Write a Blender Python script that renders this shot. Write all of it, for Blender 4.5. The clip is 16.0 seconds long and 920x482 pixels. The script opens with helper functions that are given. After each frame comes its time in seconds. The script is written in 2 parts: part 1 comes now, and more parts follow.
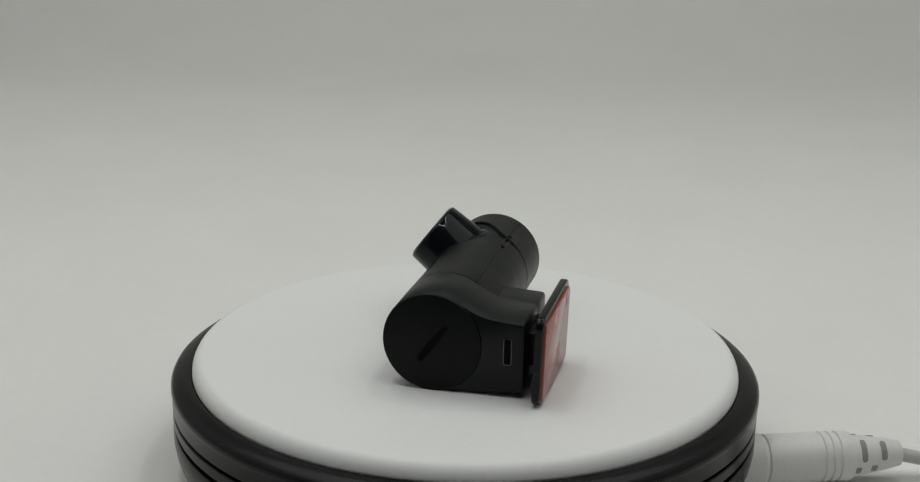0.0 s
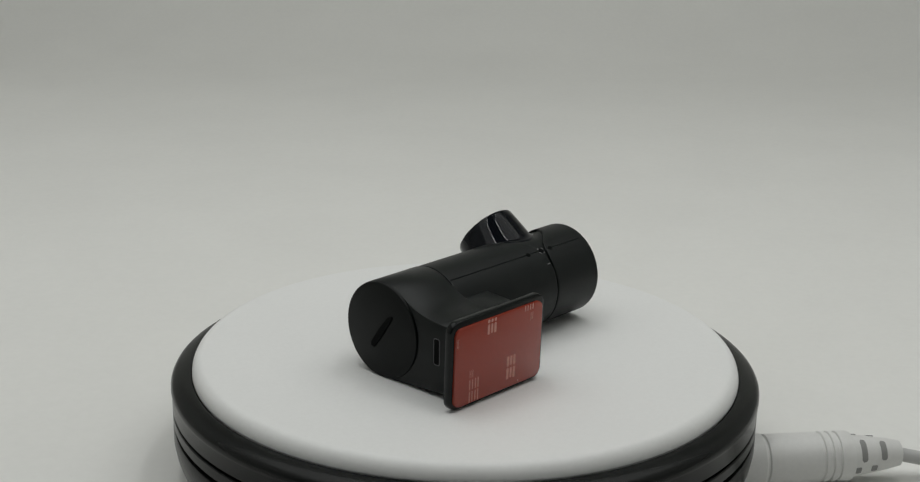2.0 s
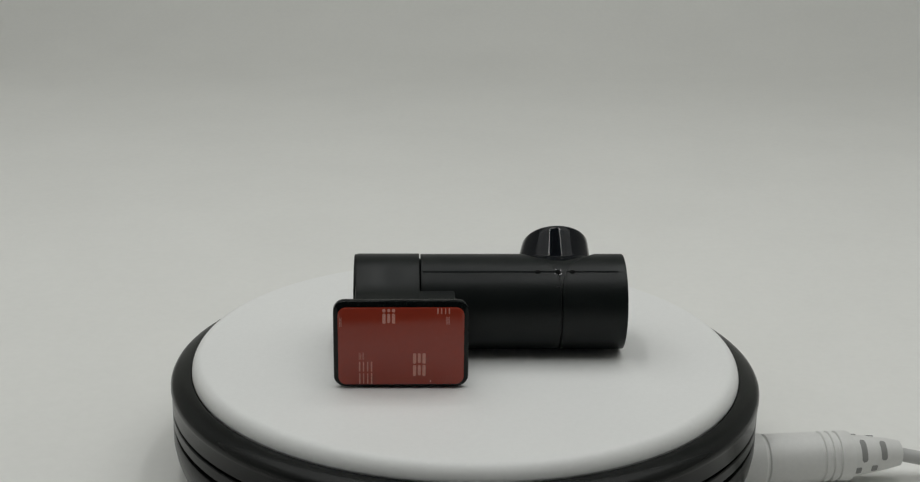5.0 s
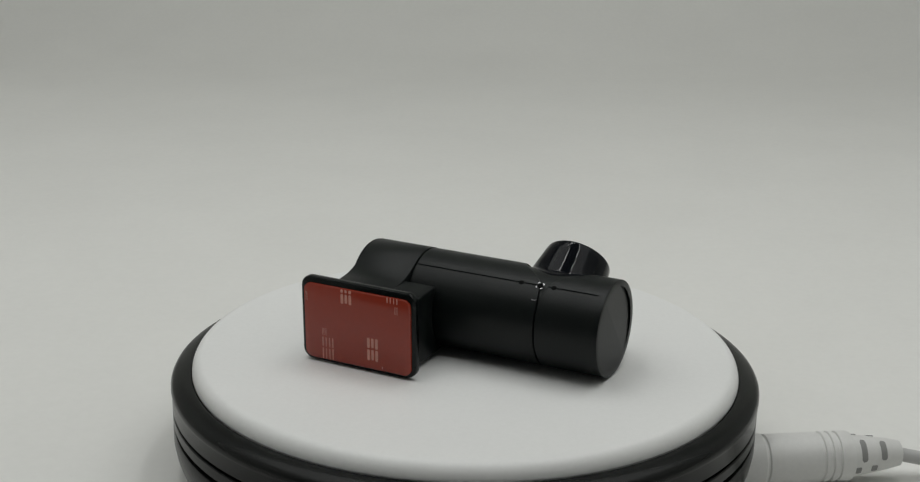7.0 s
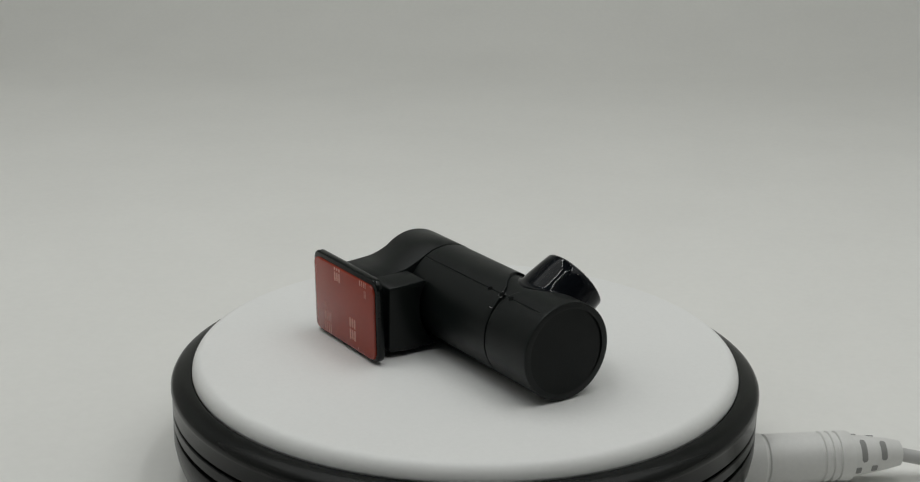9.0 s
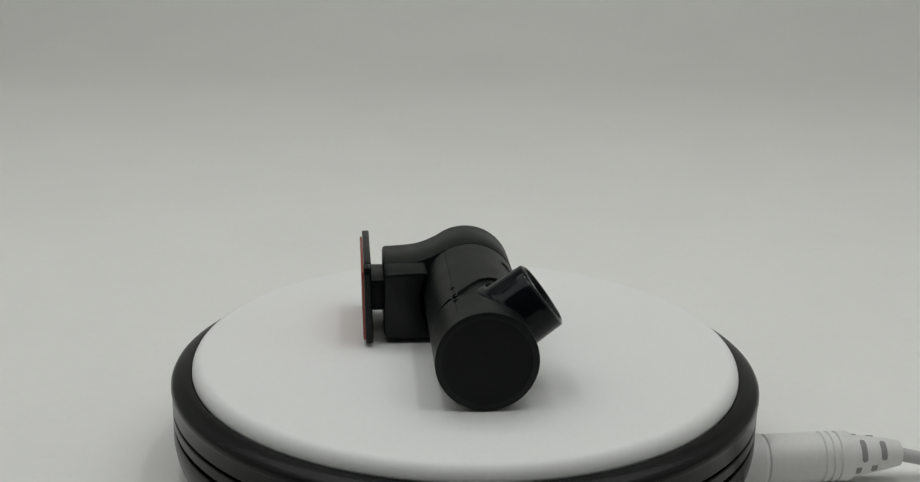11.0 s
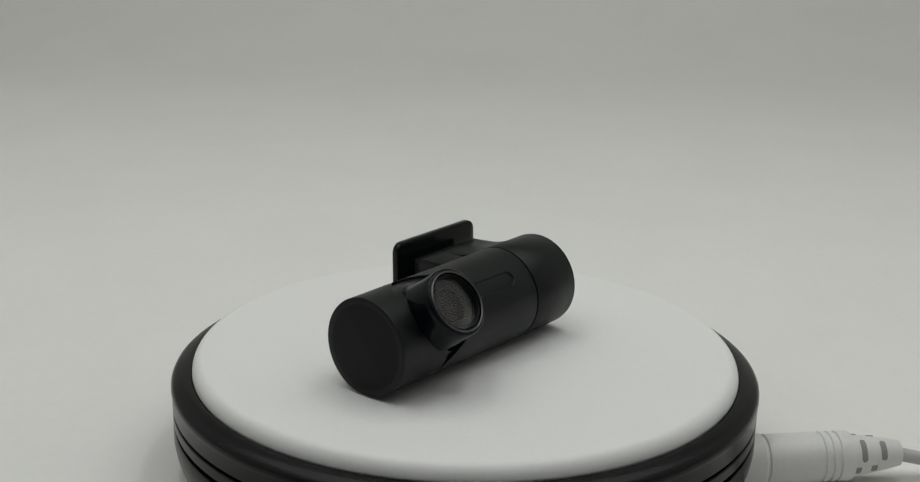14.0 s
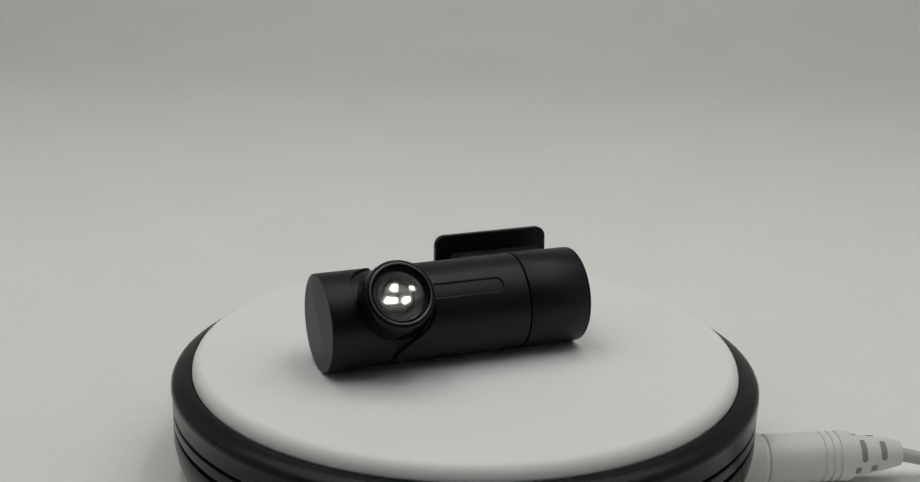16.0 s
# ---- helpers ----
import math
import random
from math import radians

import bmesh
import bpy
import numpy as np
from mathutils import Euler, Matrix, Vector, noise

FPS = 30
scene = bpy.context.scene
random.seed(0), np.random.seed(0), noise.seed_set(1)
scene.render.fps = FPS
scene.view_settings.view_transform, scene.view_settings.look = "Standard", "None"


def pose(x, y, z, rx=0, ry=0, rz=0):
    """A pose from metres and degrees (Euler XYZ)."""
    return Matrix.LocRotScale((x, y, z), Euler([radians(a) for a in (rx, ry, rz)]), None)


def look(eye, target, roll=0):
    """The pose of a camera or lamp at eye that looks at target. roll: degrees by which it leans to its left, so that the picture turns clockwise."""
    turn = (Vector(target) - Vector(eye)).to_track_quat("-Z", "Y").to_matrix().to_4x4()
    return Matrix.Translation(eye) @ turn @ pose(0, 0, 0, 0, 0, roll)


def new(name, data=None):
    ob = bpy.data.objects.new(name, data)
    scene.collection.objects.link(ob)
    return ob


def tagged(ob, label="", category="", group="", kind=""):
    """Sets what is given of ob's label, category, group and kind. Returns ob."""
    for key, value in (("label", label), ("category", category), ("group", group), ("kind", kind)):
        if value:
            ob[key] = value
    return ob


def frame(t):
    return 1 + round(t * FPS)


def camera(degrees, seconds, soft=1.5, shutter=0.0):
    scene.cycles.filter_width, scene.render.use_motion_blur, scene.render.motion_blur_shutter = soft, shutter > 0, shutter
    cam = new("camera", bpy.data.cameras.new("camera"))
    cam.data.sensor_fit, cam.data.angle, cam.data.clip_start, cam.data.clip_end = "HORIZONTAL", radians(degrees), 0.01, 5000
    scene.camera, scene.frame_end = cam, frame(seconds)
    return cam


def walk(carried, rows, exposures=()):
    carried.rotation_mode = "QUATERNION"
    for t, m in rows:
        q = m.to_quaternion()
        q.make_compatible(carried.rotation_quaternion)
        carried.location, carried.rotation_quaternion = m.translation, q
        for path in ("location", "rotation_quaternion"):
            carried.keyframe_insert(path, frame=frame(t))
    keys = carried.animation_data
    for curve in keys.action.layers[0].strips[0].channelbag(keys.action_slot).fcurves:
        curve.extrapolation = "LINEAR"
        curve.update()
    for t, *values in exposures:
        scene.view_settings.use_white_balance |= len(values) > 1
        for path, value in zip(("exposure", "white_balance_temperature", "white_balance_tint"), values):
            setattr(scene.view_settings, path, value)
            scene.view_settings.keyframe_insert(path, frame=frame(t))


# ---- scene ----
# A small black dash camera on a motorised turntable in a white photo tent.
# The turntable's top is z = 0; its axis is the world's z axis.
cam = camera(34.26, 16.0, soft=1.2)
EYE = look((0.0109, -0.4788, 0.1924), (-0.0025, -0.0028, 0.0398), 1.005)
walk(cam, [(0.0, EYE), (16.0, EYE)], [(0.0, 0.0, 6500, 10), (16.0, 0.0, 6500, 10)])


def turn(t):
    """The turntable's angle in degrees: it turns evenly, clockwise from above."""
    return 77.46 - 14.611 * t - 0.381 * t * (16 - t) / 64


# ---------------------------------------------------------------- light
FLOOR = -0.042
world = bpy.data.worlds.new("world")
scene.world = world
world.use_nodes = True
world.node_tree.nodes["Background"].inputs["Color"].default_value = (0.8, 0.85, 0.9, 1)
world.node_tree.nodes["Background"].inputs["Strength"].default_value = 0.025


def ceiling_light(name, x, y, z, wide, deep, power):
    data = bpy.data.lights.new(name, "AREA")
    data.shape, data.size, data.size_y, data.energy = "RECTANGLE", wide, deep, power
    data.color = (0.985, 1.0, 0.985)
    ob = new(name, data)
    ob.matrix_world = pose(x, y, z)
    return ob


# broad fill lamps added on both sides of the tent's top, and a thin row of diodes along each edge of the opening
# between
for side in (-1, 1):
    ceiling_light("added_fill_light", 0.39 * side, 0.05, 0.785, 0.44, 0.86, 1.37)
    ceiling_light("diode_row_light", 0.165 * side, 0.02, 0.785, 0.005, 0.56, 0.58)
    ceiling_light("diode_row_light", 0.0, 0.02 + 0.285 * side, 0.785, 0.32, 0.005, 0.33)


# ---------------------------------------------------------------- materials
def material(name, colour, rough, metal=0.0, spec=0.5, grain=(0, 0), blotch=0.0, bump=0.0, bump_scale=900.0, coat=0.0,
             transmission=0.0, ior=1.5, rough_vary=0.0):
    """A principled material. grain: scale and depth of fine colour variation; blotch: depth of broad variation."""
    m = bpy.data.materials.new(name)
    m.use_nodes = True
    nt = m.node_tree
    b = nt.nodes["Principled BSDF"]
    b.inputs["Base Color"].default_value = (*colour, 1)
    b.inputs["Roughness"].default_value = rough
    b.inputs["Metallic"].default_value = metal
    b.inputs["Specular IOR Level"].default_value = spec
    b.inputs["Coat Weight"].default_value = coat
    b.inputs["Coat Roughness"].default_value = 0.08
    b.inputs["Transmission Weight"].default_value = transmission
    b.inputs["IOR"].default_value = ior
    at = nt.nodes.new("ShaderNodeTexCoord")

    def noise_at(scale, detail):
        n = nt.nodes.new("ShaderNodeTexNoise")
        n.inputs["Scale"].default_value = scale
        n.inputs["Detail"].default_value = detail
        nt.links.new(at.outputs["Object"], n.inputs["Vector"])
        return n.outputs["Fac"]

    def ramp(value, low, high):
        r = nt.nodes.new("ShaderNodeMapRange")
        r.inputs["From Min"].default_value, r.inputs["From Max"].default_value = 0.3, 0.7
        r.inputs["To Min"].default_value, r.inputs["To Max"].default_value = low, high
        nt.links.new(value, r.inputs["Value"])
        return r.outputs["Result"]

    if grain[1] or blotch:
        fine = ramp(noise_at(grain[0] or 500, 4), 1 - grain[1], 1 + grain[1])
        broad = ramp(noise_at(12 if blotch else 1, 3), 1 - blotch, 1 + blotch)
        mul = nt.nodes.new("ShaderNodeMath")
        mul.operation = "MULTIPLY"
        nt.links.new(fine, mul.inputs[0])
        nt.links.new(broad, mul.inputs[1])
        mix = nt.nodes.new("ShaderNodeVectorMath")
        mix.operation = "SCALE"
        mix.inputs[0].default_value = colour
        nt.links.new(mul.outputs[0], mix.inputs["Scale"])
        nt.links.new(mix.outputs[0], b.inputs["Base Color"])
    if rough_vary:
        nt.links.new(ramp(noise_at(90, 5), rough - rough_vary, rough + rough_vary), b.inputs["Roughness"])
    if bump:
        bp = nt.nodes.new("ShaderNodeBump")
        bp.inputs["Strength"].default_value = bump
        bp.inputs["Distance"].default_value = 0.0002
        nt.links.new(noise_at(bump_scale, 3), bp.inputs["Height"])
        nt.links.new(bp.outputs[0], b.inputs["Normal"])
    return m


PAPER = material("white_backdrop", (0.83, 0.83, 0.80), 0.85, spec=0.2, grain=(300, 0.01), blotch=0.015, bump=0.1, bump_scale=400)
TENT = material("pale_tent_cloth", (0.62, 0.62, 0.605), 0.9, spec=0.1, grain=(600, 0.03), blotch=0.03)
DARK_TABLE = material("unseen_dark_table", (0.03, 0.03, 0.032), 0.9, spec=0.1, grain=(600, 0.05), blotch=0.05)
PLATTER = material("white_platter_plastic", (0.84, 0.845, 0.83), 0.5, spec=0.35, grain=(700, 0.012), blotch=0.012, bump=0.08)
RING = material("black_turntable_plastic", (0.0085, 0.0095, 0.009), 0.25, spec=0.17, grain=(900, 0.05), blotch=0.03)
GROOVE = material("groove_black", (0.003, 0.0035, 0.0035), 0.8, spec=0.08)
BODY = material("satin_black_plastic", (0.0058, 0.0078, 0.0075), 0.38, spec=0.23, grain=(1500, 0.2), blotch=0.1, rough_vary=0.05, bump=0.12, bump_scale=2600)
FACE = material("matt_black_plastic", (0.0032, 0.0046, 0.0044), 0.40, spec=0.15, grain=(1500, 0.2), bump=0.15, bump_scale=2600)
GLOSS = material("gloss_black_plastic", (0.005, 0.006, 0.008), 0.035, spec=0.15, rough_vary=0.01)
TAPE = material("red_film_tape", (0.32, 0.040, 0.020), 0.14, spec=0.5, grain=(700, 0.03), blotch=0.04)
PRINT = material("pale_print", (0.60, 0.27, 0.21), 0.3, grain=(3000, 0.3))
CAP = material("end_cap_plastic", (0.0040, 0.0056, 0.0054), 0.34, spec=0.16, grain=(1500, 0.2), bump=0.12, bump_scale=2600)
EDGE = material("edge_highlight_metal", (0.11, 0.113, 0.116), 0.30, metal=1.0)
PLATE = material("smooth_black_plastic", (0.0046, 0.0062, 0.0060), 0.17, spec=0.22, grain=(1500, 0.2), rough_vary=0.03)
METAL = material("port_metal", (0.10, 0.10, 0.105), 0.4, metal=1.0)
# bright metal that puts glints on the black plastic
GLINT = material("glint_metal", (0.34, 0.34, 0.35), 0.18, metal=1.0)
GLASS = material("lens_glass", (0.97, 0.95, 0.92), 0.0, transmission=1.0, ior=1.40)
AMBER = material("coated_inner_lens", (0.0080, 0.0078, 0.0086), 0.14, spec=0.07)
PLUG = material("white_plug_plastic", (0.72, 0.72, 0.70), 0.4, spec=0.4, grain=(700, 0.02), blotch=0.03)
SLOT = material("grey_slot", (0.27, 0.27, 0.262), 0.6)
CABLE = material("grey_white_cable", (0.5, 0.5, 0.49), 0.5)
CHIP = bpy.data.materials.new("lit_diode")
CHIP.use_nodes = True
CHIP.node_tree.nodes["Principled BSDF"].inputs["Emission Color"].default_value = (1.0, 0.96, 0.88, 1)
CHIP.node_tree.nodes["Principled BSDF"].inputs["Emission Strength"].default_value = 100.0
LED = bpy.data.materials.new("led_housing")
LED.use_nodes = True
LED.node_tree.nodes["Principled BSDF"].inputs["Base Color"].default_value = (0.7, 0.7, 0.7, 1)


# ---------------------------------------------------------------- mesh helpers
def thing(name, label, category, bm=None, mat=None, kind="", group=""):
    """A top-level thing: an Empty, or a mesh when bm is given."""
    ob = new(name, mesh_of(name, bm, mat) if bm else None)
    return tagged(ob, label, category, group, kind)


def mesh_of(name, bm, mat, sharp=32):
    me = bpy.data.meshes.new(name)
    bmesh.ops.recalc_face_normals(bm, faces=bm.faces)
    bm.to_mesh(me)
    bm.free()
    me.materials.append(mat)
    me.polygons.foreach_set("use_smooth", [True] * len(me.polygons))
    me.set_sharp_from_angle(angle=radians(sharp))
    return me


def part(name, bm, mat, parent, label="", sharp=32):
    """One mesh object under a thing or under a part."""
    ob = new(name, mesh_of(name, bm, mat, sharp))
    ob.parent = parent
    if label:
        ob["label"] = label
    return ob


def lathe(profile, steps=128, turn_by=None):
    """A mesh turned about z from (radius, z) pairs; turn_by moves its points."""
    bm = bmesh.new()
    rings = []
    for r, z in profile:
        if r < 1e-9:
            rings.append([bm.verts.new((0, 0, z))])
        else:
            rings.append([bm.verts.new((r * math.cos(2 * math.pi * k / steps), r * math.sin(2 * math.pi * k / steps), z)) for k in range(steps)])
    for a, b in zip(rings, rings[1:]):
        for k in range(steps):
            j = (k + 1) % steps
            if len(a) == 1:
                bm.faces.new((a[0], b[k], b[j]))
            elif len(b) == 1:
                bm.faces.new((a[k], a[j], b[0]))
            else:
                bm.faces.new((a[k], a[j], b[j], b[k]))
    if turn_by is not None:
        bm.transform(turn_by)
    return bm


def prism(outline, x0, x1, bevel0=0.0, bevel1=0.0):
    """Extrudes an outline of (y, z) pairs along x, with small bevels at the ends."""
    n = len(outline)
    area = sum(outline[k][0] * outline[(k + 1) % n][1] - outline[(k + 1) % n][0] * outline[k][1] for k in range(n))
    sign = 1 if area > 0 else -1

    def inset(d):
        pts = []
        for k in range(n):
            a, b, c = Vector(outline[k - 1]), Vector(outline[k]), Vector(outline[(k + 1) % n])
            u, v = (b - a).normalized(), (c - b).normalized()
            m = (u + v).normalized()
            grow = 1 / max(0.5, m.dot(u))
            pts.append(b + Vector((-m.y, m.x)) * d * sign * grow)
        return pts

    bm = bmesh.new()
    rows = []
    for x, d in ((x0, bevel0), (x0 + bevel0 * 0.35, bevel0 * 0.35), (x0 + bevel0, 0), (x1 - bevel1, 0), (x1 - bevel1 * 0.35, bevel1 * 0.35), (x1, bevel1)):
        if rows and abs(x - rows[-1][0]) < 1e-9:
            continue
        rows.append((x, [bm.verts.new((x, p[0], p[1])) for p in inset(d)]))
    for (_, a), (_, b) in zip(rows, rows[1:]):
        for k in range(n):
            j = (k + 1) % n
            bm.faces.new((a[k], a[j], b[j], b[k]))
    bm.faces.new(rows[0][1])
    bm.faces.new(rows[-1][1])
    return bm


def rounded(w, h, r, steps=6):
    """A rounded rectangle about the origin as pairs, anticlockwise."""
    pts = []
    for cx, cy, a0 in ((w / 2 - r, h / 2 - r, 0), (-w / 2 + r, h / 2 - r, 90), (-w / 2 + r, -h / 2 + r, 180), (w / 2 - r, -h / 2 + r, 270)):
        for k in range(steps + 1):
            a = radians(a0 + 90 * k / steps)
            pts.append((cx + r * math.cos(a), cy + r * math.sin(a)))
    return pts


def sheet(points, x0, x1, thick):
    """A bent sheet from (y, z) pairs, thickened to the side away from the room."""
    bm = bmesh.new()
    lines = []
    for k, (y, z) in enumerate(points):
        a = Vector(points[max(0, k - 1)])
        b = Vector(points[min(len(points) - 1, k + 1)])
        d = (b - a).normalized()
        o = Vector((y, z)) + Vector((d.y, -d.x)) * thick
        lines.append([bm.verts.new((x0, y, z)), bm.verts.new((x1, y, z)), bm.verts.new((x1, o.x, o.y)), bm.verts.new((x0, o.x, o.y))])
    for a, b in zip(lines, lines[1:]):
        for k in range(4):
            j = (k + 1) % 4
            bm.faces.new((a[k], a[j], b[j], b[k]))
    bm.faces.new(lines[0])
    bm.faces.new(lines[-1])
    return bm


def box(x0, x1, y0, y1, z0, z1, bevel=0.0):
    bm = bmesh.new()
    bmesh.ops.create_cube(bm, size=1)
    for v in bm.verts:
        v.co = (x0 if v.co.x < 0 else x1, y0 if v.co.y < 0 else y1, z0 if v.co.z < 0 else z1)
    if bevel:
        bmesh.ops.bevel(bm, geom=bm.edges[:], offset=bevel, segments=2, affect="EDGES")
    return bm


# ---------------------------------------------------------------- the tent
def build_tent():
    pts = [(-0.46 + 1.14 * k / 8, FLOOR) for k in range(9)]
    start, radius = 0.68, 0.35
    for k in range(1, 25):
        a = radians(90 * k / 24)
        pts.append((start + radius * math.sin(a), FLOOR + radius * (1 - math.cos(a))))
    pts.append((start + radius, 0.80))
    tagged(new("backdrop", mesh_of("backdrop", sheet(pts, -0.62, 0.62, 0.002), PAPER, 40)), "seamless white paper sweep under and behind the turntable", "backdrop", kind="structure")
    low = FLOOR - 0.004
    for name, x in (("wall_west", -0.64), ("wall_east", 0.62)):
        tagged(new(name, mesh_of(name, box(x, x + 0.02, -0.46, 1.16, low, 0.80), TENT)), "pale grey cloth side of the photo tent", "tent wall", kind="structure")
    bm = bmesh.new()
    for x0, x1, y0, y1 in ((-0.64, -0.155, -0.46, 1.16), (0.155, 0.64, -0.46, 1.16), (-0.155, 0.155, -0.46, -0.26), (-0.155, 0.155, 0.30, 1.16)):
        made = bmesh.ops.create_cube(bm, size=1)["verts"]
        for v in made:
            v.co = (x0 if v.co.x < 0 else x1, y0 if v.co.y < 0 else y1, 0.80 if v.co.z < 0 else 0.82)
    tagged(new("ceiling", mesh_of("ceiling", bm, TENT)), "pale grey cloth tent top with a square opening", "ceiling", kind="structure")
    # table top out of view, added and kept dark so the front stays dim
    tagged(new("floor", mesh_of("floor", box(-0.9, 0.9, -1.0, 1.3, low - 0.03, low, 0.004), DARK_TABLE)), "unseen dark table top under the tent", "table top", kind="structure")


build_tent()


def build_led_lamp():
    """A small spot lamp of four diodes in the tent's upper corner, mirrored in the lens."""
    lamp = thing("led_lamp", "small white spot lamp with four lit diodes under the tent top", "lamp")
    at = Matrix.Translation((0.4615, -0.4000, 0.720))
    prof = [(0.0, 0.02), (0.034, 0.02), (0.036, 0.018), (0.036, 0.0), (0.034, -0.002), (0.032, 0.001), (0, 0.001)]
    part("housing", lathe(prof, 48, at), LED, lamp)
    stem = [(0, 0.019), (0.006, 0.019), (0.006, 0.08), (0, 0.08)]
    part("stem", lathe(stem, 24, at), LED, lamp)
    for x, y, r in ((-0.008, 0.0062, 0.0042), (0.0092, 0.0103, 0.0026), (-0.0073, -0.0089, 0.0040), (-0.0014, -0.0069, 0.0036), (0.0106, -0.0028, 0.0042)):
        part("diode", lathe([(0, -0.0012), (r * 0.8, -0.001), (r, 0.0), (r, 0.001), (0, 0.001)], 24, at @ Matrix.Translation((x, y, 0))), CHIP, lamp)


build_led_lamp()


# ---------------------------------------------------------------- the turntable
def build_turntable():
    table = thing("turntable", "round motorised turntable with black rim and white top", "turntable")
    mm = 0.001
    edge = [(89.3 + 3.8 * math.sin(radians(90 * k / 14)), 0.95 - 4.95 * (1 - math.cos(radians(90 * k / 14)))) for k in range(15)]
    prof = [(0, -6), (92.0, -6), (92.9, -4.7)] + edge[::-1] + [(60, 0.95), (0, 0.95)]
    part("platter", lathe([(r * mm, z * mm) for r, z in prof], 192), PLATTER, table, "smooth white round platter with a rounded edge", 50)
    prof = [(0, -7), (92.6, -7), (93.2, -4.9), (93.5, -4.2), (94.4, -4.1), (98.6, -5.4), (99.7, -6.2), (100.2, -7.2), (100.25, -8.4), (100.1, -8.9), (99.98, -9.3), (99.95, -14.3), (99.6, -14.6), (98.4, -14.7)]
    part("rim", lathe([(r * mm, z * mm) for r, z in prof], 192), RING, table, "satin black rim round the platter", 30)
    prof = [(98.4, -14.5), (98.4, -21.6)]
    part("groove_band", lathe([(r * mm, z * mm) for r, z in prof], 192), GROOVE, table)
    prof = [(98.4, -15.6), (99.6, -15.7), (99.9, -16.1), (99.9, -19.2), (99.6, -19.6), (98.4, -19.7)]
    part("trim_ring", lathe([(r * mm, z * mm) for r, z in prof], 192), RING, table)
    prof = [(98.4, -21.1), (99.6, -21.3), (99.9, -21.8), (99.9, -26), (99.2, -30), (97.8, -34), (95.4, -39), (93.5, -42), (0, -42)]
    part("base", lathe([(r * mm, z * mm) for r, z in prof], 192), RING, table, "black base with two fine grooves", 40)
    return table


turntable = build_turntable()


SKEW = Matrix.Translation((0.0985, -0.014, 0)) @ Matrix.Rotation(radians(10), 4, "Z") @ Matrix.Translation((-0.09, 0.014, 0))


def build_plug():
    """The power plug stands in the turntable's side; its axis runs along x."""
    plug = thing("power_plug", "white ribbed plastic power plug in the turntable's side", "plug")
    mm = 0.001
    lie = SKEW @ Matrix.Translation((0, -0.014, -0.0322)) @ Matrix.Rotation(radians(90), 4, "Y")
    prof = [(0, 85), (8.9, 85), (8.9, 92.6), (8.6, 93.2), (8.0, 93.4), (8.0, 94.0), (8.6, 94.4)]
    for x in (113.6, 116.4, 119.2):
        prof += [(8.6, x - 0.9), (8.0, x - 0.6), (8.0, x + 0.1), (8.6, x + 0.4)]
    prof += [(8.6, 123.5), (8.2, 124.4), (0, 124.4)]
    part("grip", lathe([(r * mm, x * mm) for r, x in prof], 64, lie), PLUG, plug, "ribbed white grip", 25)
    prof = [(0, 124), (7.4, 124), (7.0, 127), (6.3, 132), (5.4, 138), (4.4, 142.5), (3.0, 143.2), (0, 143.2)]
    part("strain_relief", lathe([(r * mm, x * mm) for r, x in prof], 48, lie), PLUG, plug, "tapered slotted strain relief")
    # slots half way round the relief
    for x, r, a0, a1 in ((127.8, 6.95, 18, 86), (135.2, 6.0, 18, 86), (126.0, 7.2, -40, -8), (132.5, 6.4, -45, -12), (125.9, 7.2, 101, 124), (131.8, 6.5, 101, 124)):
        bm = bmesh.new()
        last = None
        for k in range(17):
            a = radians(a0 + (a1 - a0) * k / 16)
            w = 0.95 * min(1.0, 3.0 * math.sin(math.pi * (k + 0.6) / 17.2)) + 0.1
            row = []
            for dx, dr in ((-w, -0.3), (-w, 0.12), (w, -0.02), (w, -0.4)):
                row.append(bm.verts.new((0.001 * (x + dx), -0.014 - 0.001 * (r + dr) * math.sin(a), -0.0322 + 0.001 * (r + dr) * math.cos(a))))
            if last:
                for i in range(3):
                    bm.faces.new((last[i], last[i + 1], row[i + 1], row[i]))
            last = row
        bm.transform(SKEW)
        part("slot", bm, SLOT, plug)
    return plug


build_plug()


def build_cable():
    curve = bpy.data.curves.new("power_cable", "CURVE")
    curve.dimensions, curve.bevel_depth, curve.bevel_resolution = "3D", 0.0024, 4
    sp = curve.splines.new("BEZIER")
    path = [(0.1495, -0.0048, -0.0325), (0.160, -0.0035, -0.0348), (0.185, 0.001, -0.0393), (0.30, -0.01, -0.0394), (0.55, 0.02, -0.0394)]
    sp.bezier_points.add(len(path) - 1)
    for p, co in zip(sp.bezier_points, path):
        p.co = co
        p.handle_left_type = p.handle_right_type = "AUTO"
    tmp = bpy.data.objects.new("tmp", curve)
    scene.collection.objects.link(tmp)
    me = bpy.data.meshes.new_from_object(tmp.evaluated_get(bpy.context.evaluated_depsgraph_get()))
    bpy.data.objects.remove(tmp)
    me.name = "power_cable"
    me.materials.clear()
    me.materials.append(CABLE)
    me.polygons.foreach_set("use_smooth", [True] * len(me.polygons))
    tagged(new("power_cable", me), "thin pale grey power cable lying on the white paper", "cable")


build_cable()


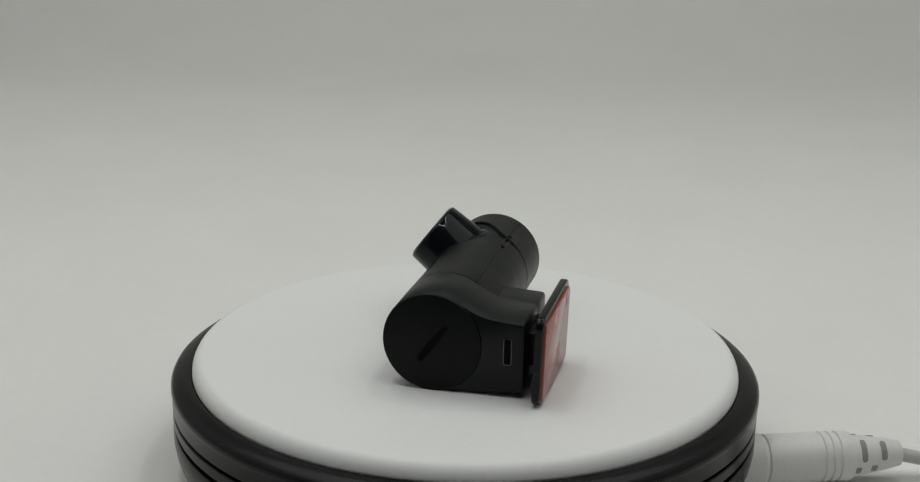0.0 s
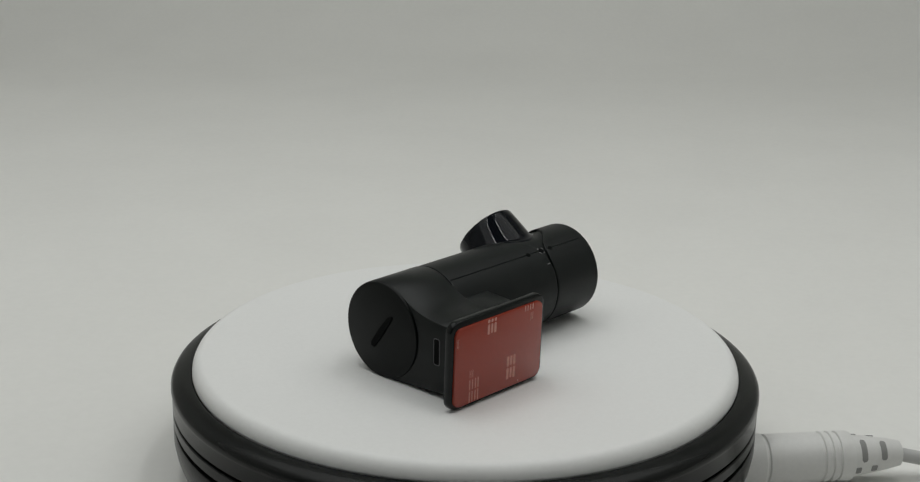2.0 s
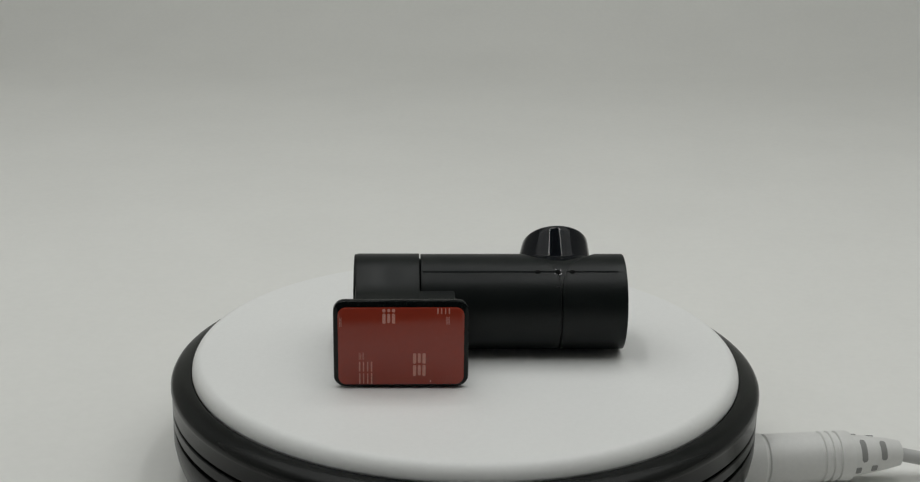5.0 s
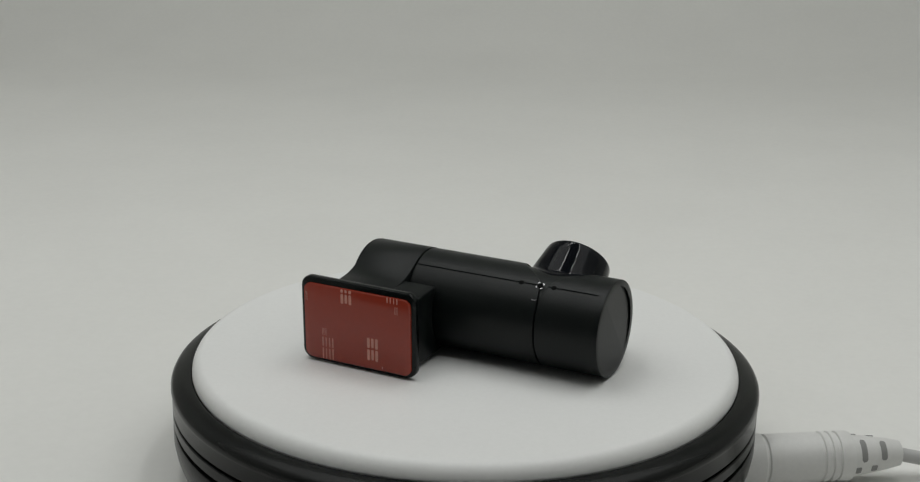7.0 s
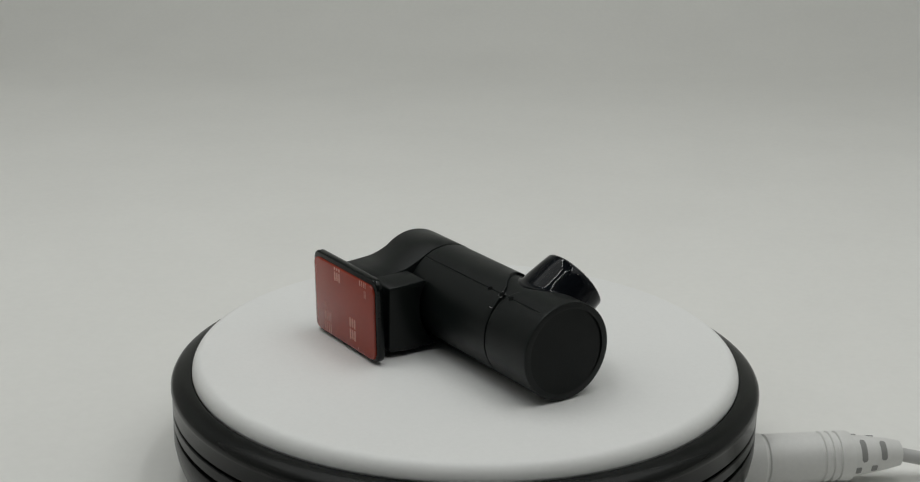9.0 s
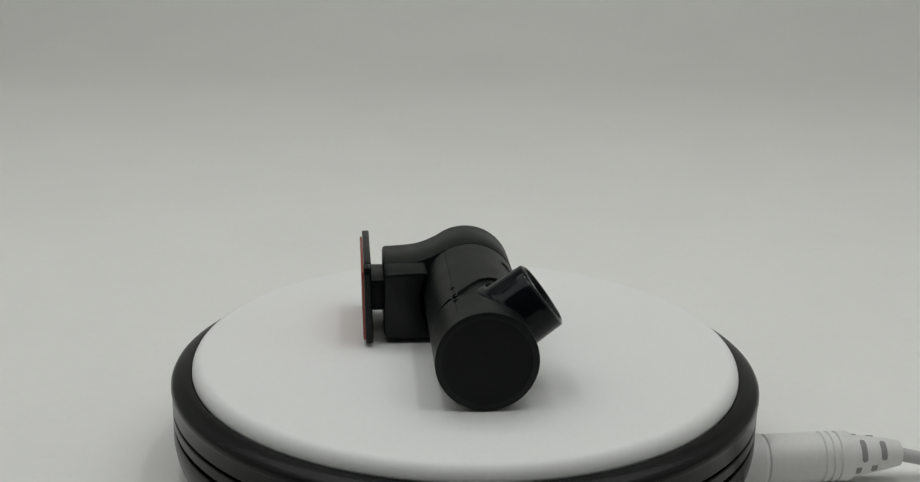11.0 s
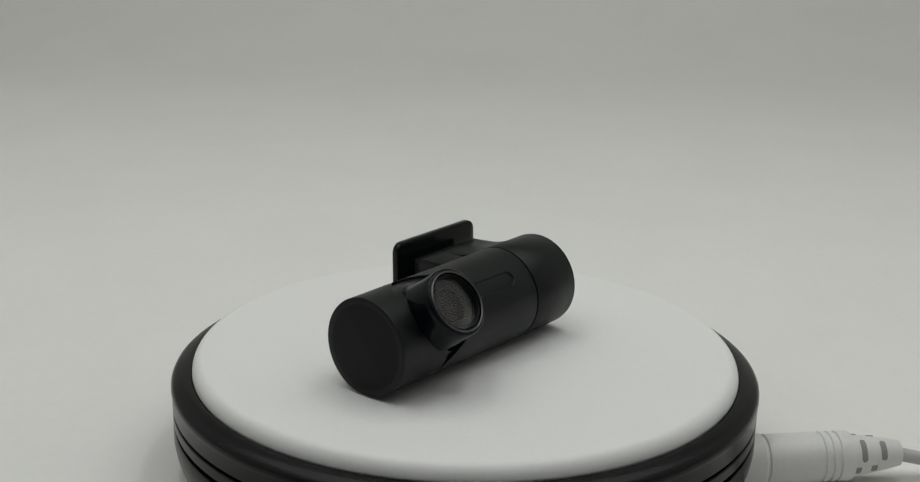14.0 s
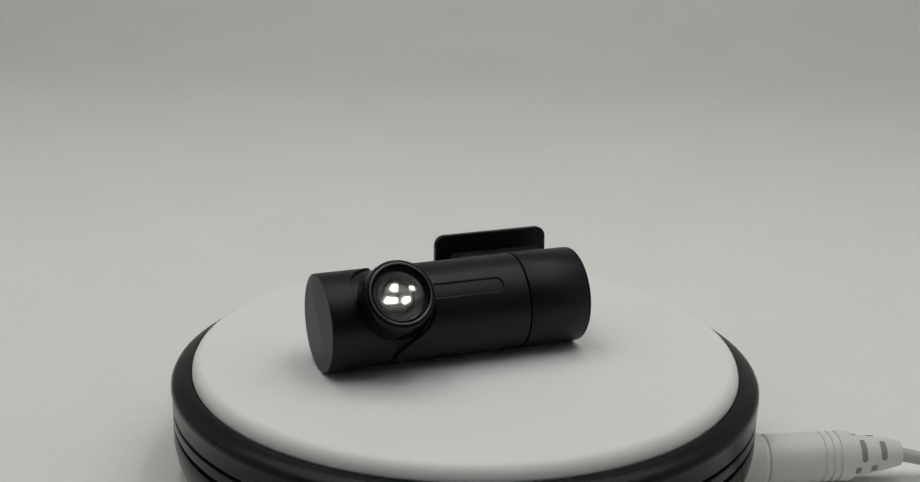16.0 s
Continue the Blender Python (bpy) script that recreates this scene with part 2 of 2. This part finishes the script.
# ---------------------------------------------------------------- the dash camera
# Its own space, in mm: x along the barrel from the mount to the lens end, -y towards the adhesive pad, z up from the platter.
R, YC, ZC = 16.25, 1.95, 17.3
XA, XS, XB = -38.1, -15.7, 53.2
SEAM = -32.8
LENS_X, LENS_DEG = 31.6, 53.3
PX, PZ = -22.3, 16.3
MM = Matrix.Scale(0.001, 4)


def scaled(bm):
    bm.transform(MM)
    return bm


def on_barrel(x, deg, r=R):
    a = radians(deg)
    return (x, YC + r * math.sin(a), ZC + r * math.cos(a))


def smooth_step(v):
    v = min(1.0, max(0.0, v))
    return v * v * (3 - 2 * v)


def notch(deg):
    """How far the cut-out for the lens reaches along the barrel at an angle: wide beside the lens, closing to a plain joint."""
    return float(np.interp((deg + 160) % 360 - 160, (-60, -45, -32, -21, -11, 0, 11, 20, 72, 80, 90, 100, 110, 120, 132),
                           (0.0, 0.4, 1.2, 2.8, 6.0, 9.2, 11.4, 12.6, 12.8, 12.0, 10.2, 7.2, 3.6, 1.0, 0.0)))


def section_line(deg):
    """The body's end: it gives way to the lens."""
    return 30.97 - notch(deg)


def cap_line(deg):
    """The start of the end section, beyond the lens."""
    return 31.43 + notch(deg) * (1 - smooth_step((deg - 62) / 34) * (deg > 0))


def barrel(starts, ends, radius, steps, degs):
    """A skin over the barrel: starts and ends give x by angle; its two edges are rounded inwards."""
    bm = bmesh.new()
    cols = []
    for deg in degs:
        x0, x1 = starts(deg), ends(deg)
        col = [(x0, R - 2.2), (x0, R - 0.28), (x0 + 0.08, R - 0.08), (x0 + 0.28, R)]
        col += [(x0 + 0.28 + (x1 - x0 - 0.56) * k / steps, None) for k in range(1, steps)]
        col += [(x1 - 0.28, R), (x1 - 0.08, R - 0.08), (x1, R - 0.28), (x1, R - 2.2)]
        cols.append([bm.verts.new(on_barrel(x, deg, radius(x, deg) if r is None else r)) for x, r in col])
    n = len(cols)
    for k in range(n):
        a, b = cols[k], cols[(k + 1) % n]
        for i in range(len(a) - 1):
            bm.faces.new((a[i], a[i + 1], b[i + 1], b[i]))
    return scaled(bm)


DEGS = sorted({round(-180 + 2.5 * k, 3) for k in range(144)} | {SEAM + d for d in (-1.1, -0.75, -0.35, 0, 0.35, 0.75, 1.1)}
              | {36 + 0.4 * k for k in range(55)})


def body_radius(x, deg):
    r = R
    if x > -15.2 and abs(deg - SEAM) < 1.2:
        r -= 0.22 * max(0.0, 1 - abs(deg - SEAM) / 1.0)
    # the long thumb recess beside the lens
    u = (deg - 47.0) * math.pi / 180 * R
    v = max(0.0, -4.6 - x)
    d = 2.75 - math.hypot(u, v)
    r -= 0.6 * smooth_step(d / 0.4)
    return r


def cap_radius(x, deg):
    if x < 50 and abs(deg - SEAM) < 1.2:
        return R - 0.22 * max(0.0, 1 - abs(deg - SEAM) / 1.0)
    return R


def disc_stack(profile, y, z, steps=96):
    """A lathe whose axis lies along x; profile in (radius, x)."""
    to = Matrix.Translation((0, y, z)) @ Matrix.Rotation(radians(90), 4, "Y")
    return scaled(lathe(profile, steps, to))


def mount_outline():
    pts = []
    # round the barrel from under the pad arm, the far side, to the top
    for k in range(49):
        deg = 180 - (180 + 30) * k / 48
        pts.append(on_barrel(0, deg, R + 0.12)[1:])
    # hollow fillet down to the arm
    p0, p2 = Vector(pts[-1]), Vector((-18.4, 26.85))
    ctrl = Vector((-12.9, 27.3))
    for k in range(1, 9):
        t = k / 8
        q = p0 * (1 - t) ** 2 + ctrl * 2 * t * (1 - t) + p2 * t * t
        pts.append((q.x, q.y))
    pts += [(-23, 26.45), (-27.0, 26.2), (-27.6, 25.8), (-27.9, 25.1), (-27.9, 4.6), (-27.6, 3.7), (-26.8, 3.2), (-20, 2.6), (-12, 1.9), (-5, 1.35)]
    return pts


def build_dash_camera():
    dc = thing("dash_camera", "black tubular dash camera with red adhesive pad on the platter", "dash camera")
    # mount end with the arm
    mount = part("mount_collar", scaled(prism(mount_outline(), XA + 0.8, XS - 0.5, 0.4, 0.2)), BODY, dc, "black collar with an arm to the pad")
    arm = [(-23, 26.45), (-27.0, 26.2), (-27.6, 25.8), (-27.9, 25.1), (-27.9, 4.6), (-27.6, 3.7), (-26.8, 3.2), (-20, 2.7)]
    arm += [(YC - math.sqrt((R + 1.5) ** 2 - (z - ZC) ** 2), z) for z in (3.4, 6, 9, 12, 15, 18, 21, 24, 26.3)]
    arm += [(-14.1, 26.85)]
    part("arm_block", scaled(prism(arm, XS - 1.5, -4.7, 0.0, 0.5)), BODY, dc)
    part("end_disc", disc_stack([(R - 0.05, XA + 1.0), (R - 0.05, XA + 0.35), (R - 0.2, XA + 0.1), (R - 0.5, XA), (0, XA)], YC, ZC), FACE, mount, "flat round end face")
    # slanting finger slot on the end face
    bm = prism([(-7.8, 0.2), (-6.5, 1.2), (0, 1.55), (6.8, 1.25), (7.8, 0.5), (7.2, -0.9), (0, -0.9), (-7.2, -0.4)], -0.02, 0.35, 0, 0)
    bm.transform(Matrix.Translation((XA - 0.30, 1.3, 17.1)) @ Matrix.Rotation(radians(-53), 4, "X"))
    part("finger_slot", scaled(bm), GROOVE, mount, "slanting dark slot")
    # USB port on the end of the arm
    bm = prism(rounded(2.8, 9.0, 0.8), -0.10, 0.4, 0.05, 0)
    bm.transform(Matrix.Translation((XA + 0.78, -22.6, 16.7)))
    port = part("usb_port", scaled(bm), METAL, mount, "upright micro socket with a thin bright edge")
    bm = prism(rounded(2.2, 8.4, 0.6), -0.14, 0.3, 0, 0)
    bm.transform(Matrix.Translation((XA + 0.78, -22.6, 16.7)))
    part("opening", scaled(bm), GROOVE, port)
    # neck, plate and pad
    neck = [(-32.6, 10.4), (-27.7, 10.4), (-27.7, 21.4), (-32.6, 21.4)]
    part("neck", scaled(prism(neck, -31.0, -13.0, 0.3, 0.3)), BODY, dc)
    bm = prism(rounded(43.0, 29.3, 3.6, 8), -1.25, 1.3, 0.4, 0.4)
    # prism runs along x: turn it to face -y
    turn_pad = Matrix.Translation((PX, -33.4, PZ)) @ Matrix.Rotation(radians(1.6), 4, "X") @ Matrix.Rotation(radians(90), 4, "Z")
    bm.transform(turn_pad)
    plate = part("plate", scaled(bm), PLATE, dc, "rounded black mounting plate")
    bm = prism(rounded(40.0, 26.2, 2.6, 8), -2.05, -1.2, 0.12, 0)
    bm.transform(turn_pad @ Matrix.Translation((0, 0, -0.5)))
    tape = part("adhesive_pad", scaled(bm), TAPE, plate, "glossy red film over the adhesive pad")
    return dc, mount, plate, tape, turn_pad


dash_camera, mount, plate, tape, PAD = build_dash_camera()


def pad_print(x, z, w, h, bars):
    """Pale print as plain bars (place and size in shares of a box) about x, z on the pad, measured from its middle."""
    for u, v, du, dv in bars:
        bm = prism(rounded(du * w, dv * h, min(du * w, dv * h) * 0.35, 2), -2.064, -2.0, 0, 0)
        bm.transform(PAD @ Matrix.Translation((0, -(x + u * w), z + v * h - 0.3)))
        part("print_bar", scaled(bm), PRINT, tape)


BOLD = [(-0.36, 0.0, 0.24, 0.98), (0.0, 0.03, 0.22, 0.90), (0.36, 0.0, 0.24, 0.98)]
FINE = [(-0.43, 0.0, 0.10, 0.98), (-0.15, 0.0, 0.08, 0.94), (0.15, 0.0, 0.08, 0.94), (0.43, 0.0, 0.10, 0.98)]
pad_print(5.8, -4.3, 4.2, 3.7, BOLD)
pad_print(5.8, -8.5, 4.2, 4.0, BOLD)
pad_print(-3.9, 9.4, 4.2, 3.5, BOLD)
pad_print(-3.9, 12.1, 4.2, 1.2, BOLD)
pad_print(-11.3, -7.1, 4.4, 3.6, FINE)
pad_print(-11.3, -11.2, 4.4, 3.9, FINE)
pad_print(-12.6, -3.5, 1.6, 2.6, FINE)
pad_print(13.4, 11.9, 4.2, 2.0, FINE)
pad_print(14.8, 8.7, 1.2, 2.8, FINE)
pad_print(-19.1, 8.2, 0.7, 3.2, FINE)
pad_print(9.4, -12.2, 0.9, 0.9, [(0, 0, 0.4, 0.9)])


def pod_mesh(aim):
    """The lens housing: a blunt cone that grows out of the barrel with a hollow fillet, longer towards the mount."""
    bm = bmesh.new()
    steps = 120
    cols = []
    for k in range(steps):
        a = 2 * math.pi * k / steps
        c, w = math.cos(a), math.sin(a)
        fillet = 0.6 + 0.5 * abs(w) ** 3

        def at(r, h):
            stretch = 1 + (0.15 * min(1.0, max(0.0, 25.3 - h) / 9) if c < 0 else 0)
            return (r * c * stretch, r * w, h)

        def surface(r):
            return math.sqrt(max(1.0, R * R - (r * w) ** 2))

        foot = 11.95
        col = [at(foot + fillet + 0.3, surface(foot + fillet + 0.3) - 1.4)]
        for j in range(7):
            b = radians(90 * j / 6)
            r = foot + fillet * (1 - math.sin(b))
            col.append(at(r, surface(r) + fillet * (1 - math.cos(b)) - 0.03))
        low = col[-1][2]
        for j in range(1, 5):
            t = j / 4
            col.append(at(foot + (11.5 - foot) * t, low + (24.5 - low) * t))
        for r, h in ((11.3, 24.95), (10.9, 25.2), (10.4, 25.3), (10.0, 25.3), (9.8, 25.2), (9.7, 24.4), (9.3, 24.3), (9.3, 23.5)):
            col.append(at(r, h))
        cols.append([bm.verts.new(p) for p in col])
    for k in range(steps):
        p, q = cols[k], cols[(k + 1) % steps]
        for i in range(len(p) - 1):
            bm.faces.new((p[i], p[i + 1], q[i + 1], q[i]))
    bm.transform(aim)
    return bm


def build_barrel(dc):
    part("core", disc_stack([(0, XA + 1), (14.6, XA + 1), (14.6, XB - 1), (0, XB - 1)], YC, ZC, 64), GROOVE, dc)
    part("body", barrel(lambda d: XS, section_line, body_radius, 170, DEGS), BODY, dc, "satin black barrel with a thumb recess", 28)
    head = part("lens_section", barrel(cap_line, lambda d: XB, cap_radius, 40, DEGS), BODY, dc, "turning end section that carries the lens", 28)
    # the sunken saddle that shows in the cut-out between body and end section
    part("saddle", disc_stack([(R - 2.0, 14.0), (R - 0.95, 14.0), (R - 0.95, 48.0), (R - 2.0, 48.0)], YC, ZC, 128), BODY, head)
    bm = disc_stack([(15.5, XB - 1.2), (15.5, XB - 0.25), (15.2, XB - 0.05), (14.9, XB - 0.02), (14.75, XB - 0.12), (14.6, XB - 0.12), (14.4, XB - 0.02)]
                    + [(14.4 * (1 - k / 12), XB) for k in range(1, 13)], YC, ZC)
    # the end is folded very slightly along its slanting groove
    fold = radians(-52.5)
    for v in bm.verts:
        v.co.x -= 0.045 * max(0.0, (v.co.y - 0.001 * YC) * math.sin(fold) * -1 + (v.co.z - 0.001 * ZC) * math.cos(fold))
    part("end_cap", bm, CAP, head, "flat round black end, folded faintly across the middle", 2)
    # three pin holes along the seam, the middle one in a thin ring of glints
    for x in (23.3, 30.0, 34.9):
        up = Matrix.Translation(on_barrel(x, SEAM, R - 0.2)) @ Matrix.Rotation(radians(-SEAM), 4, "X")
        bm = lathe([(0, 0.27), (0.78, 0.27), (0.9, 0.18), (0.9, -0.5), (0, -0.5)], 20, up)
        part("pin_hole", scaled(bm), GROOVE, dc)
    up = Matrix.Translation(on_barrel(30.0, SEAM, R)) @ Matrix.Rotation(radians(-SEAM), 4, "X")
    # the glints are put in as four short metal arcs
    for a0 in (20, 110, 200, 290):
        bm = bmesh.new()
        rows = []
        for k in range(7):
            a = radians(a0 + 34 * k / 6)
            rows.append([bm.verts.new((r * math.cos(a), r * math.sin(a), z)) for r, z in ((1.15, -0.1), (1.15, 0.04), (1.5, 0.03), (1.5, -0.1))])
        for p, q in zip(rows, rows[1:]):
            for i in range(3):
                bm.faces.new((p[i], p[i + 1], q[i + 1], q[i]))
        bm.transform(up)
        part("glint_arc", scaled(bm), GLINT, dc)
    # the glint of a small glossy dimple lower on the section joint, added as metal
    low = Matrix.Translation(on_barrel(29.6, SEAM - 19.5, R)) @ Matrix.Rotation(radians(21 - SEAM), 4, "X")
    prof = [(-0.8, 0.1), (-0.3, -0.1), (0.4, -0.05), (0.9, 0.2)]
    bm = bmesh.new()
    rows = [[bm.verts.new((x, y + w, z)) for w, z in ((-0.2, -0.1), (-0.12, 0.04), (0.12, 0.04), (0.2, -0.1))] for x, y in prof]
    for p, q in zip(rows, rows[1:]):
        for i in range(3):
            bm.faces.new((p[i], p[i + 1], q[i + 1], q[i]))
    bm.transform(low)
    part("dimple_glint", scaled(bm), GLINT, dc)
    # lens pod: stands out of the barrel, tilted up and away from the pad
    aim = Matrix.Translation((LENS_X, YC, ZC)) @ Matrix.Rotation(radians(-LENS_DEG), 4, "X") @ Matrix.Translation((0, 0, -1.2))
    pod = part("lens_pod", scaled(pod_mesh(aim)), GLOSS, head, "glossy black lens housing", 38)
    prof = [(9.3, 24.0), (9.3, 24.9), (9.15, 25.0), (9.0, 24.9), (8.6, 24.0), (8.5, 23.0), (8.5, 19)]
    part("lens_bezel", scaled(lathe(prof, 96, aim)), FACE, pod, "matt black ring round the lens")
    # the highlight on the housing's bevel is put in as a thin metal bead
    bead = [(10.1 + 0.34 * math.cos(radians(30 * k)), 25.3 + 0.30 * math.sin(radians(30 * k))) for k in range(13)]
    part("rim_highlight", scaled(lathe(bead, 96, aim)), EDGE, pod, "thin metal bead put in for the highlight round the lens housing", 60)
    prof = [(0, 19.2), (8.6, 19.2)]
    part("lens_well", scaled(lathe(prof, 48, aim)), GROOVE, pod)
    prof = [(8.45, 19.4), (8.45, 21.9), (6.3, 20.7), (5.9, 20.95), (5.5, 20.2)]
    part("lens_baffle", scaled(lathe(prof, 64, aim)), FACE, pod)
    dome = [(0, 21.6), (1.4, 21.5), (2.8, 21.25), (4.2, 20.8), (5.2, 20.3), (5.7, 19.8)]
    part("inner_lens", scaled(lathe(dome, 64, aim)), AMBER, pod, "dark coated inner lens")
    prof = [(0, 23.5), (8.35, 23.5), (8.45, 23.4), (8.45, 22.7), (8.35, 22.6), (0, 22.6)]
    glass = part("lens_glass", scaled(lathe(prof, 64, aim)), GLASS, pod, "clear flat lens cover")
    glass.visible_shadow = False
    return pod


build_barrel(dash_camera)


# ---------------------------------------------------------------- what moves
def motions():
    """The platter turns with the camera that lies on it."""
    times = [k * 0.5 for k in range(33)]
    walk(dash_camera, [(t, pose(0.0002, -0.0019, 0, 0, -0.25, turn(t))) for t in times])
    platter = next(o for o in turntable.children if o.name.startswith("platter"))
    walk(platter, [(t, pose(0, 0, 0, 0, 0, turn(t))) for t in times])


motions()
